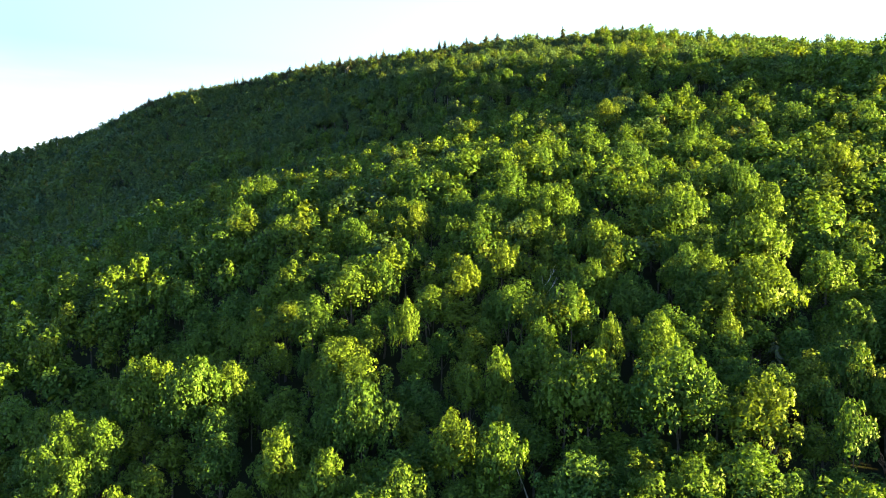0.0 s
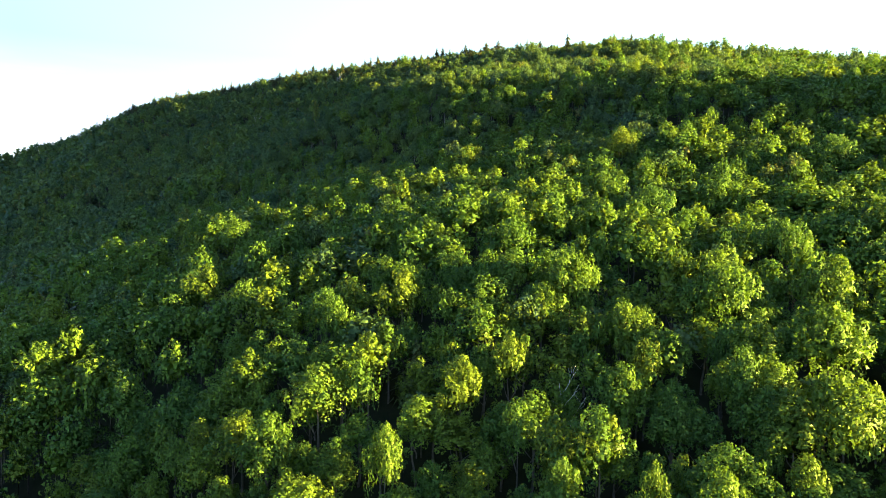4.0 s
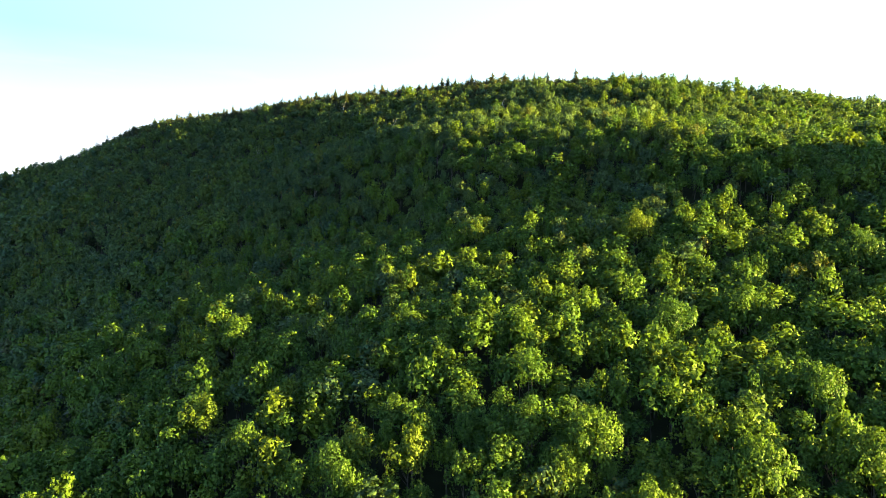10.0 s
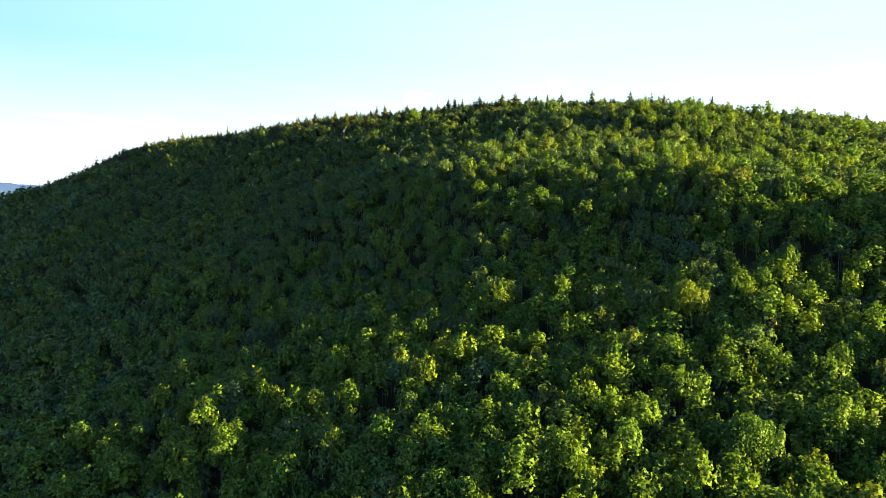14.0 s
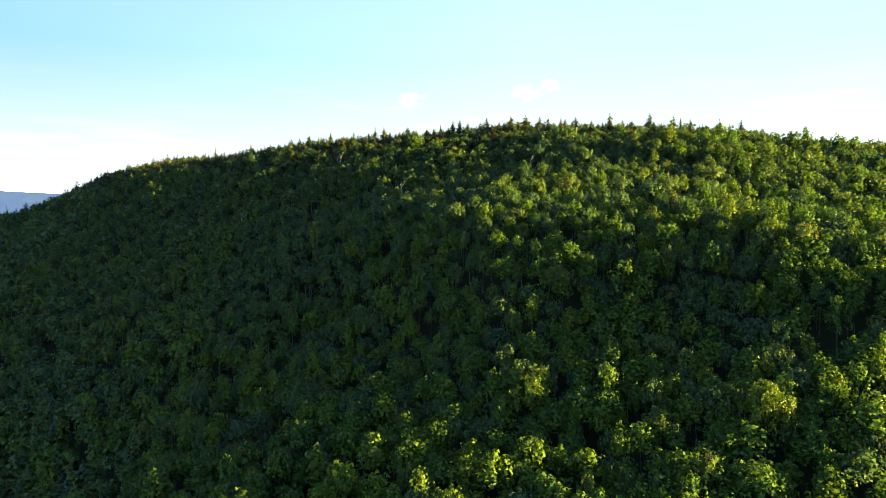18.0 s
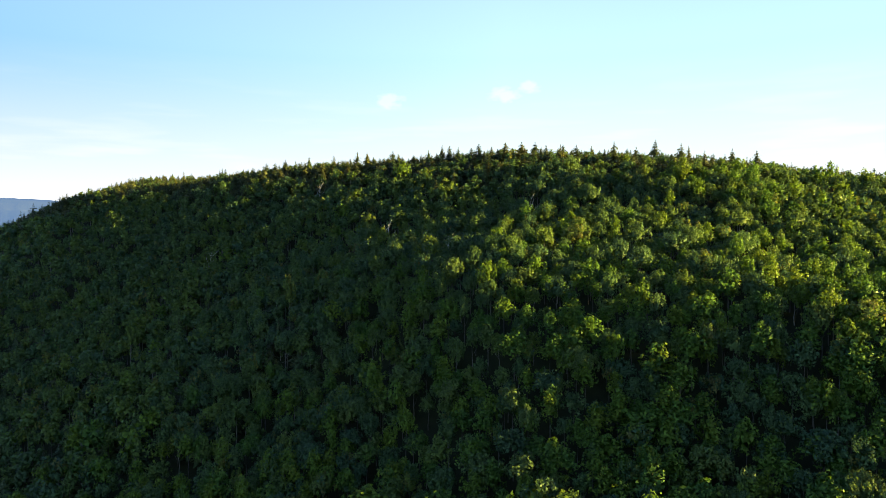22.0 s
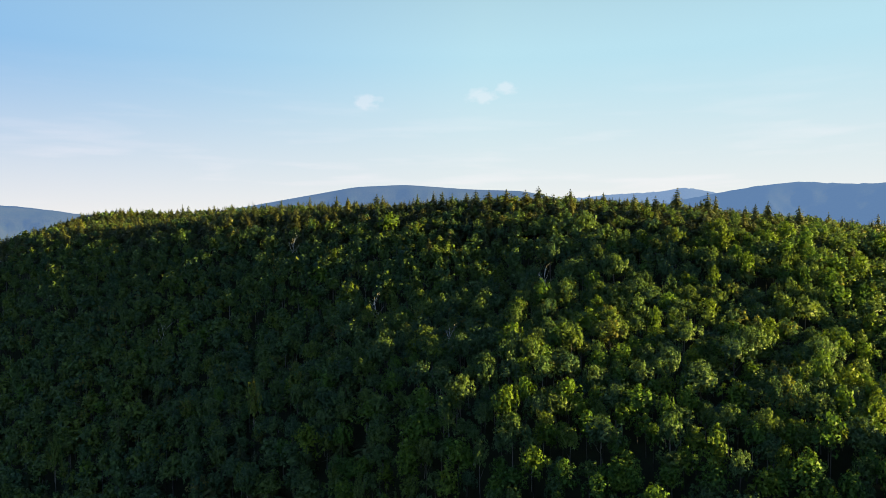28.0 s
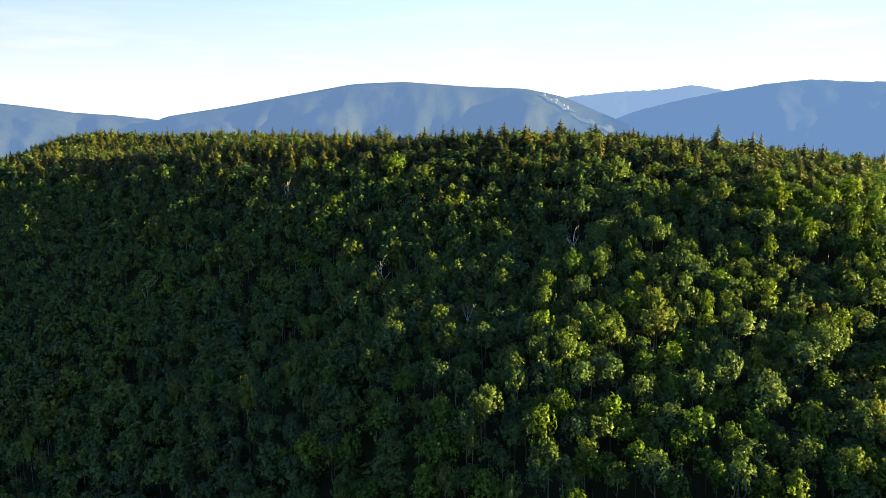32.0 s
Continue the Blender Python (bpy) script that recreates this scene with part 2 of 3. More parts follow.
def canopy(x, y):
    """The height of the treetops over the plan."""
    x, y = np.asarray(x, float), np.asarray(y, float)
    u, v = 1.3 * np.tanh(x / 338.0), 1.2 * np.tanh((y - 300.0) / 312.0)
    h, k = 0.0, 0
    for i in range(4):
        for j in range(4 - i):
            h = h + SLOPE[k] * u**i * v**j
            k += 1
    for a, b, w, up in SWELLS_AND_SUN_BLOCKS:
        h = h + up * np.exp(-((x - a) ** 2 + (y - b) ** 2) / (2.0 * w * w))
    for j, fold in enumerate(FOLDS):
        for i, up in enumerate(fold):
            h = h + up * np.exp(-((x + 100.0 - 50 * i) ** 2 + (y - 80.0 - 50 * j) ** 2) / (2.0 * 36.0**2))
    for j, fold in enumerate(WRINKLES):
        for i, up in enumerate(fold):
            h = h + up * np.exp(-((x + 75.0 - 30 * i) ** 2 + (y - 285.0 - 30 * j) ** 2) / (2.0 * 21.0**2))
    h = h + 0.9 * np.sin(x / 13.0 + 0.7 * np.sin(y / 21.0)) * np.cos(y / 16.0 + 1.3) + 0.7 * np.sin((x + y) / 9.0) * np.sin((x - 1.4 * y) / 23.0)
    crest = 520.0 + 0.62 * np.maximum(-x, 0)
    back = np.clip(-x / 130.0, 0, 1)  # how far the ridge goes on rising behind its brow
    cap = top_of(x) + 5.0 * back * np.clip((y - crest + 5) / 45.0, 0, 1) - 0.22 * np.maximum(y - crest - 50 * back, 0)
    s = 4.0
    h = -s * np.logaddexp(-h / s, -cap / s)
    for a, b, up in CREST:
        h = h + up * np.exp(-((x - a) ** 2 + (y - b) ** 2) / (2.0 * 36.0**2))
    return h


def ground(x, y):
    """The ground under the trees, running out into a valley far round the hill."""
    h = canopy(x, y) - TREE
    far = np.hypot(np.asarray(x, float), np.asarray(y, float) - 250.0)
    f = np.clip((far - 650.0) / 900.0, 0, 1)
    f = f * f * (3 - 2 * f)
    return h * (1 - f) + np.minimum(h, -60.0) * f


def mesh_from(name, verts, faces, mats, index=None, tint=None, smooth=False, soft=None):
    me = bpy.data.meshes.new(name)
    verts = np.asarray(verts, np.float32)
    faces = np.asarray(faces, np.int32)
    k = faces.shape[1]
    me.vertices.add(len(verts))
    me.vertices.foreach_set("co", verts.ravel())
    me.loops.add(faces.size)
    me.loops.foreach_set("vertex_index", faces.ravel())
    me.polygons.add(len(faces))
    me.polygons.foreach_set("loop_start", np.arange(0, faces.size, k, dtype=np.int32))
    if index is not None:
        me.polygons.foreach_set("material_index", np.asarray(index, np.int32))
    me.update(calc_edges=True)
    if tint is not None:
        a = me.attributes.new("tint", "FLOAT", "FACE")
        a.data.foreach_set("value", np.asarray(tint, np.float32))
    if smooth:
        me.polygons.foreach_set("use_smooth", np.ones(len(faces), bool))
    if soft is not None:  # the rounding of each tuft, so that its leaves shade as one soft mass
        a = me.attributes.new("custom_normal", "FLOAT_VECTOR", "POINT")
        a.data.foreach_set("vector", np.asarray(soft, np.float32).ravel())
    for m in mats:
        me.materials.append(m)
    return me


def sheet(name, xs, ys, zfun, mat):
    gx, gy = np.meshgrid(xs, ys)
    gz = zfun(gx, gy)
    v = np.stack([gx.ravel(), gy.ravel(), gz.ravel()], 1)
    w = len(xs)
    i = (np.arange(len(ys) - 1)[:, None] * w + np.arange(w - 1)[None, :]).ravel()
    f = np.stack([i, i + 1, i + w + 1, i + w], 1)
    return new(name, mesh_from(name, v, f, [mat], smooth=True))


span = np.concatenate([-np.geomspace(4800, 520, 16), np.arange(-500, 501, 10.0), np.geomspace(520, 4800, 16)])
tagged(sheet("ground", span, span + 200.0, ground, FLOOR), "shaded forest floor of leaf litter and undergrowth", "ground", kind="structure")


# ---- far hills, blue with distance ----
# distance haze is put in as a blue glow mixed over the surface colour
def hill_material(name, haze, amount):
    m, n, l = nodes_of(name)
    geo, noi, fine = n.new("ShaderNodeNewGeometry"), n.new("ShaderNodeTexNoise"), n.new("ShaderNodeTexNoise")
    noi.inputs["Scale"].default_value, noi.inputs["Detail"].default_value = 0.006, 6
    fine.inputs["Scale"].default_value, fine.inputs["Detail"].default_value = 0.09, 4
    for t in (noi, fine):
        l.new(geo.outputs["Position"], t.inputs["Vector"])
    mixed = maths(n, l, "MULTIPLY_ADD", fine.outputs["Fac"], 0.5)
    l.new(maths(n, l, "MULTIPLY", noi.outputs["Fac"], 0.5), mixed.node.inputs[2])
    col = ramp(n, [(0.3, (0.03, 0.06, 0.02)), (0.7, (0.13, 0.135, 0.05))])
    l.new(mixed, col.inputs[0])
    bu = n.new("ShaderNodeBump")
    bu.inputs["Strength"].default_value, bu.inputs["Distance"].default_value = 0.45, 10.0
    l.new(fine.outputs["Fac"], bu.inputs["Height"])
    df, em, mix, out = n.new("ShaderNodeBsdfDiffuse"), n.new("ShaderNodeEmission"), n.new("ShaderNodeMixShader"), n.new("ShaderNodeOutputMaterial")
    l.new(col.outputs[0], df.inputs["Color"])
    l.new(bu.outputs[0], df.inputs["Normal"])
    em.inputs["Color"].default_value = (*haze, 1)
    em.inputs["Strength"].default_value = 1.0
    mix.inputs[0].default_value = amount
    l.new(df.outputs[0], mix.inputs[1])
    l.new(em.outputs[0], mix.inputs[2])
    l.new(mix.outputs[0], out.inputs["Surface"])
    return m


def hill_surface(profile, distance, foot, seed):
    """The surface of a far hill: a function of bearing in degrees and of the way up it, 0 at the foot, 1 on the crest."""
    b = np.array([p[0] for p in profile], float)
    z = np.array([p[1] for p in profile], float)
    bs = np.linspace(b[0], b[-1], 160)
    k = np.hanning(9)
    zs = np.convolve(np.pad(np.interp(bs, b, z), 4, mode="edge"), k / k.sum(), "valid")

    def place(a, f):
        top = float(np.interp(a, bs, zs))
        g, past = min(f, 1.0), max(f - 1.0, 0.0)
        d = distance - foot * (1 - g) + past * 300
        rib = noise.fractal(Vector((a * 0.22 + seed, g * 1.3, seed)), 1.0, 2.0, 5) * 0.045 * distance * g * (1 - g) * 2.4
        hz = -70 + (top + 70) * (g ** 0.85) - past * 500 + rib + noise.noise(Vector((a * 9.0, g * 20, seed))) * 0.0012 * distance
        return Vector((d * math.sin(radians(a)), 200 + d * math.cos(radians(a)), hz))

    return place, bs


def far_hill(name, label, profile, distance, foot, mat, seed):
    """A wooded hill far off. profile: bearing in degrees clockwise from the y axis, and height of its crest in metres."""
    place, bs = hill_surface(profile, distance, foot, seed)
    rows = 36
    v = [place(a, r / (rows - 6)) for r in range(rows) for a in bs]
    w = len(bs)
    i = (np.arange(rows - 1)[:, None] * w + np.arange(w - 1)[None, :]).ravel()
    f = np.stack([i, i + 1, i + w + 1, i + w], 1)
    tagged(new(name, mesh_from(name, v, f, [mat], smooth=True)), label, "mountain", kind="structure")
    return place


# colour of the glow that stands in for the air between
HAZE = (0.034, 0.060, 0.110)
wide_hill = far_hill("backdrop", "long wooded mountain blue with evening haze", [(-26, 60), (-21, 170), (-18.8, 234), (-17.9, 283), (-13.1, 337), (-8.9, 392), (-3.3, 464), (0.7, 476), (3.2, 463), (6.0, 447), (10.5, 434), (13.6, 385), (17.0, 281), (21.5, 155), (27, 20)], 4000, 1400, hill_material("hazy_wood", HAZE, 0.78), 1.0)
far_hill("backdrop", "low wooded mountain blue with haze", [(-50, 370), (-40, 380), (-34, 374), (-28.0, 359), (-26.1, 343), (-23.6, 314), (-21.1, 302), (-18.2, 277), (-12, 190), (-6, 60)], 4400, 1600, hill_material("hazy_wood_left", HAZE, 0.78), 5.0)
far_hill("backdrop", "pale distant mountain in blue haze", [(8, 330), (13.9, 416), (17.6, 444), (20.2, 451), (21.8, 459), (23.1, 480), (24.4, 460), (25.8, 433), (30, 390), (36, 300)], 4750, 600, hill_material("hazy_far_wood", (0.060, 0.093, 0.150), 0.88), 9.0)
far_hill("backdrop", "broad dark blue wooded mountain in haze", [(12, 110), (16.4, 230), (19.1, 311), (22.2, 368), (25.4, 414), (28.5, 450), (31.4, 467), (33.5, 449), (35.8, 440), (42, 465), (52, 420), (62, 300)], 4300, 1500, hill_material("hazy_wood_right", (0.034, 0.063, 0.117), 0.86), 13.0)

# ---- trees ----
rng = np.random.default_rng(11)


def sprays(c, nrm, size, r, loose=0.5):
    """A small spray of leaves at each place, facing out, turned any way round."""
    n = len(c)
    face = unit(nrm + r.normal(0, loose, (n, 3)))
    t = unit(np.cross(face, r.normal(size=(n, 3))))
    b = np.cross(face, t)
    s = size[:, None]
    v = np.empty((n, 3, 3))
    v[:, 0] = c + t * s * 1.1
    v[:, 1] = c - t * s * 0.55 + b * s * r.uniform(0.7, 1.1, (n, 1))
    v[:, 2] = c - t * s * 0.55 - b * s * r.uniform(0.7, 1.1, (n, 1))
    return v.reshape(-1, 3), np.arange(3 * n).reshape(-1, 3)


def triangles(f):
    return f if f.shape[1] == 3 else np.vstack([f[:, [0, 1, 2]], f[:, [0, 2, 3]]])


def unit(a):
    return a / (np.linalg.norm(a, axis=1)[:, None] + 1e-9)


def broad_crown(r, radius, base, top, tufts, per_tuft, size, shoulder, upright, ragged=0.0):
    """A crown: tufts of leaves in whorls over a dome, dark gaps between them, and leaves inside that close it.
    shoulder: how far up the crown is widest; upright: how much the tufts point up;
    ragged: how loosely the tufts stand."""
    h = top - base
    q = ((np.arange(tufts) + 0.5) / tufts) ** 0.62
    az = np.arange(tufts) * 2.39996 + r.normal(0, 0.35, tufts)
    rc = radius * r.uniform(0.17, 0.30, tufts) * (32 / tufts) ** 0.4 * (1 - 0.22 * ragged)
    wide = np.clip(1 - q ** (1.2 + 3 * shoulder), 0, 1) ** 0.6 * np.minimum(1.0, 0.70 + q * 0.30 / shoulder)
    lopsided = 1 + 0.16 * np.cos(az - r.uniform(0, 6.28)) + 0.10 * np.cos(2 * az - r.uniform(0, 6.28))
    out = np.maximum(radius * wide * lopsided * r.uniform(0.70 - 0.18 * ragged, 1.15 + 0.12 * ragged, tufts) - 0.6 * rc, 0.0)
    c = np.stack([np.cos(az) * out, np.sin(az) * out, base + h * (0.06 + 0.86 * q) + r.normal(0, (0.05 + 0.04 * ragged) * h, tufts)], 1)
    c[:, 2] = np.minimum(c[:, 2], top - 0.5 * rc)
    away = unit(np.stack([np.cos(az), np.sin(az), 1.0 + 1.7 * q], 1) + r.normal(0, 0.18, (tufts, 3)))
    k = np.repeat(np.arange(tufts), per_tuft)
    n = len(k)
    up = r.random(n) ** 0.9  # how far out along its tuft, which tapers like a flame
    ring = unit(np.cross(away[k], r.normal(size=(n, 3))))
    girth = rc[k] * np.sqrt(1.02 - up**1.7) * r.uniform(0.7, 1.08, n)
    p = c[k] + away[k] * ((up - 0.3) * 1.75 * upright * rc[k])[:, None] + ring * girth[:, None]
    d = unit(ring + away[k] * (0.15 + 1.0 * up)[:, None] + [0, 0, 0.15])
    v, f = sprays(p, d, size * r.uniform(0.6, 1.35, n), r)
    m = max(14, n // 5)
    k2 = r.integers(0, tufts, m)
    axis = np.array([0, 0, base + 0.45 * h])
    core = c[k2] + (axis - c[k2]) * r.uniform(0.35, 0.8, (m, 1)) + r.normal(0, 0.12 * radius, (m, 3))
    inner = sprays(core, unit(core - axis + [0, 0, 0.4]), np.full(m, min(0.16 * radius * (60 / m) ** 0.5 + 0.5 * size, 0.8)), r, 0.8)[0]
    shade = r.uniform(0, 0.16, tufts)
    soft = np.vstack([unit(0.9 * d + 0.3 * away[k] + r.normal(0, 0.2, d.shape)), unit(core - axis + [0, 0, 0.4])])
    return np.vstack([v, inner]), np.arange(len(v) + len(inner)).reshape(-1, 3), np.r_[shade[k], shade[k2]], np.repeat(soft, 3, 0)


def tube(points, radii, sides=5):
    """A bent, tapered stem."""
    v, f = [], []
    for i, (p, q) in enumerate(zip(points, radii)):
        for k in range(sides):
            a = 2 * math.pi * k / sides
            v.append((p[0] + q * math.cos(a), p[1] + q * math.sin(a), p[2]))
        if i:
            for k in range(sides):
                a0, a1 = (i - 1) * sides + k, (i - 1) * sides + (k + 1) % sides
                f.append((a0, a1, a1 + sides, a0 + sides))
    return np.array(v), np.array(f)


def joined(pieces):
    vs, fs, o = [], [], 0
    for v, f in pieces:
        vs.append(v)
        fs.append(triangles(f) + o)
        o += len(v)
    return np.vstack(vs), np.vstack(fs)


def stem(r, height, thick, sides=6):
    n = 5
    bend = np.cumsum(r.normal(0, 0.13, (n, 2)), 0)
    bend[0] = 0
    return tube([(bend[i][0], bend[i][1], height * i / (n - 1) - 0.6 * (i == 0)) for i in range(n)], [thick * (1.25 - 1.0 * i / (n - 1)) for i in range(n)], sides)


def limb(r, start, reach, az, thick, sides=4):
    d = np.array([math.cos(az), math.sin(az), r.uniform(0.9, 1.5)])
    p = np.array([0, 0, start], float)
    pts, rad = [p.copy()], [thick]
    for k in range(3):
        p = p + d * reach / 3 / np.linalg.norm(d) + r.normal(0, 0.1, 3)
        d[2] += 0.15
        pts.append(p.copy())
        rad.append(thick * (0.75 - 0.22 * k))
    return tube(pts, rad, sides)


def spruce_crown(r, height, base, radius, whorls, boughs, blades, droop=0.35, ragged=0.25):
    """Whorls of drooping boughs, each set with blades of twigs, on a spire that thins towards the tip."""
    c, n, t, sz = [], [], [], []
    for w in range(whorls):
        f = w / (whorls - 1)
        z = base + (height - base) * (f ** 0.92) * 0.96
        reach = radius * ((1 - f) ** 0.72) * r.uniform(1 - ragged, 1.15) + 0.2
        m = max(4, round(boughs * (1 - 0.4 * f)))
        for k in range(m):
            a = 2 * math.pi * (k + r.uniform(-0.35, 0.35)) / m + w * 1.7
            L = reach * r.uniform(0.6, 1.2)
            out = np.array([math.cos(a), math.sin(a), 0])
            fall = L * droop * r.uniform(0.6, 1.4)
            for q in range(blades):
                g = (q + 0.8) / blades
                p = out * L * g + [0, 0, z - fall * g ** 1.4 + r.normal(0, 0.07)]
                c.append(p)
                n.append(out * 0.75 + np.array([0, 0, 1.0]) + r.normal(0, 0.35, 3))
                t.append(out + [0, 0, -droop * 1.4] + r.normal(0, 0.3, 3))
                sz.append(max(0.30 if f < 0.75 else 0.17, L * 0.42 * (1.15 - 0.45 * g)))
    c, n, t, sz = np.array(c), unit(np.array(n)), np.array(t), np.array(sz)[:, None]
    t = unit(t - n * (t * n).sum(1)[:, None])
    b = np.cross(n, t)
    v = np.empty((len(c), 3, 3))
    v[:, 0] = c + t * sz - n * sz * 0.15
    v[:, 1] = c - t * sz * 0.5 + b * sz * 0.62
    v[:, 2] = c - t * sz * 0.5 - b * sz * 0.62
    tip = np.array([[[-0.07, 0, height - 0.9], [0.07, 0, height - 0.9], [0, 0, height]], [[0, -0.07, height - 0.9], [0, 0.07, height - 0.9], [0, 0, height]]])
    v = np.vstack([v, tip])
    return v.reshape(-1, 3), np.arange(3 * len(v)).reshape(-1, 3)


def proto(kind, seed, level):
    """Crown and woody parts of one tree of that kind. level 0: nearest, 2: farthest."""
    r = np.random.default_rng(seed)
    tufts, per, sz = ((36, 42, 0.195), (28, 28, 0.26), (14, 13, 0.50), (80, 60, 0.20), (24, 19, 0.325), (8, 8, 0.95), (44, 62, 0.155))[level]
    grand = 1.65 if level == 3 else 1.0
    if kind == "maple":
        h = 12.0
        crown = broad_crown(r, 4.1 * grand, 5.6 / grand**0.3, h, tufts, per, sz, 0.5, 1.1)
        wood = (0.19, 8.5)
    elif kind == "ash":
        h = 12.4
        crown = broad_crown(r, 3.7 * grand, 5.4 / grand**0.3, h, tufts, per, sz, 0.42, 1.25)
        wood = (0.17, 9.0)
    elif kind == "birch":
        h = 11.6
        crown = broad_crown(r, 3.6 * grand, 5.8, h, tufts, per, sz * 0.92, 0.45, 1.2, 0.8)
        wood = (0.12, 8.6)
    elif kind == "beech":
        h = 11.2
        crown = broad_crown(r, 4.1 * grand, 5.9, h, tufts, per, sz, 0.55, 1.1, 0.7)
        wood = (0.17, 7.6)
    else:
        h = 11.5 if kind == "spruce" else 10.0
        wide = r.uniform(2.9, 3.7) if kind == "spruce" else r.uniform(2.6, 3.2)
        crown = spruce_crown(r, h, 1.2, wide, {0: 18, 1: 17, 2: 12, 4: 19, 5: 12}[level], {0: 9, 1: 8, 2: 6, 4: 6, 5: 6}[level], {0: 5, 1: 4, 2: 3, 4: 3, 5: 3}[level], r.uniform(0.2, 0.5))
        v, f = crown
        flat = unit(np.cross(v[f[:, 1]] - v[f[:, 0]], v[f[:, 2]] - v[f[:, 0]]))
        out = v * [1, 1, 0]
        return (v, f, np.zeros(len(f)), unit(np.repeat(flat * np.sign(flat[:, 2:] + 1e-6), 3, 0) + unit(out) * 0.8)), stem(r, h * 0.9, 0.11, 5), []
    trunk = stem(r, wood[1], wood[0])
    limbs = [limb(r, wood[1] * r.uniform(0.42, 0.62), r.uniform(2.6, 3.8), 2.1 * i + r.uniform(0, 1), wood[0] * 0.55) for i in range(3)]
    return crown, trunk, limbs


LEAVES = {"maple": MAPLE, "ash": ASH, "birch": BIRCH, "beech": BEECH, "spruce": NEEDLES, "fir": FIR}
BARKS = {"maple": BARK, "ash": BARK, "birch": BIRCH_BARK, "beech": BARK, "spruce": BARK, "fir": BARK}
LABELS = {
    "maple": "rounded green maple tree standing in dense hillside forest",
    "ash": "tall yellow-green ash tree standing in dense hillside forest",
    "birch": "slim pale-barked birch tree on the upper wooded slope",
    "beech": "broad dark green beech tree on the upper wooded slope",
    "spruce": "pointed dark olive spruce tree on the wooded ridge",
    "fir": "slender dark fir tree among the hillside woods",
}

LABELS_GRAND = {
    "maple": "great spreading maple tree rising above the forest canopy",
    "ash": "great yellow-green ash tree rising above the forest canopy",
    "birch": "large many-stemmed birch crown above the upper slope woods",
    "beech": "great broad beech tree rising above the upper slope woods",
}

# where the trees stand: a shaken grid over the hillside, wider apart in the far corners
spots = []
row, y = 0, 40.0
while y < 720:
    step = 5.1 if y < 290 else 4.9
    half = min(30 + 0.66 * y, 420)
    x = -half + (row % 2) * step / 2
    while x < half + 60:
        far_side = abs(x - 10) > 140 + 0.1 * y
        behind = y - 520 - 0.62 * max(-x, 0) > (30 if x > -20 else 75)
        if not (behind or (far_side and rng.random() < 0.22)):
            spots.append((x + rng.normal(0, 0.29) * step, y + rng.normal(0, 0.29) * step))
        x += step
    y += step * 0.87
    row += 1
spots = np.array(spots)
gz = ground(spots[:, 0], spots[:, 1])


def patch(x, y, s, o):
    return noise.noise(Vector((x / s + o, y / s - o, o)))


trees = []  # kind, x, y, z, scale across, scale up, turn
for (x, y), z in zip(spots, gz):
    below = z + TREE - top_of(x) + (12 if x < 60 else 15)
    conifer = 1 / (1 + math.exp(-(below + patch(x, y, 40, 3.3) * 10) / 2.5))
    u = rng.random()
    if conifer > 0.5 and rng.random() < 0.1:
        continue
    if u < conifer * (0.86 if x < 20 else 0.66):
        kind = "spruce" if rng.random() < 0.62 else "fir"
    elif rng.random() < (0.20 * min(max((-15 - x) / 50, 0), 1) if 170 < y < 440 else 0.006):
        kind = "fir" if rng.random() < 0.7 else "spruce"  # dark conifers scattered through the shaded slope
    else:
        low = 1 / (1 + math.exp((y - 290 - 0.25 * x + patch(x, y, 60, 8.1) * 60) / 45))
        mixed = patch(x, y, 30, 1.7) + rng.normal(0, 0.25)
        if rng.random() < low:
            kind = "maple" if mixed > 0 else "ash"
        else:
            kind = "birch" if mixed > 0 else "beech"
    if rng.random() < 0.42:  # a tree of the upper storey, or one under it
        tall, wide = rng.normal(1.05, 0.08), rng.normal(1.02, 0.17)
    else:
        tall, wide = rng.normal(0.85, 0.07), rng.normal(0.84, 0.12)
    tall = float(np.clip(tall + 0.10 * patch(x, y, 18, 5.5), 0.5, 1.45))
    wide = float(np.clip(wide, 0.55, 1.4)) * (1.0 if y < 290 else 0.94)
    if kind in ("spruce", "fir"):
        stands_out = rng.random() < 0.07
        tall, wide = (rng.uniform(1.05, 1.30), 1.70 * wide) if stands_out else (rng.uniform(0.74, 1.0), 1.62 * wide)
    elif below > 0:
        tall *= 0.72
    trees.append((kind, x, y, z, wide, tall, rng.uniform(0, 6.283)))

# trees that stand out of the canopy: place, and breadth of the crown
LOW_CROWNS = [(-44.9, 105.9, 11.4), (-35.2, 99.1, 9.6), (-10.7, 90.9, 9.9), (18.6, 88.7, 11.3), (28.8, 84.7, 12.6), (19.9, 107.7, 8.0), (24.0, 99.3, 4.2), (29.5, 95.0, 6.5), (49.6, 108.5, 13.0), (-82.1, 151.7, 8.4), (-69.9, 148.0, 9.0), (-48.9, 135.1, 8.2), (-5.7, 109.1, 4.9), (4.0, 120.8, 7.4), (-10.4, 122.3, 5.5), (-21.2, 113.3, 7.5), (10.7, 113.2, 5.6), (-5.8, 144.4, 7.0), (-16.5, 140.5, 5.2), (-46.1, 164.6, 8.3), (-35.6, 153.9, 7.7), (22.9, 143.6, 10.1), (-66.9, 108.5, 9.5), (-20.4, 84.8, 5.9), (1.1, 83.3, 6.7), (-13.3, 79.5, 6.2), (6.2, 79.1, 6.7), (37.1, 78.8, 8.0), (45.6, 76.7, 5.2), (7.6, 96.3, 5.0)]
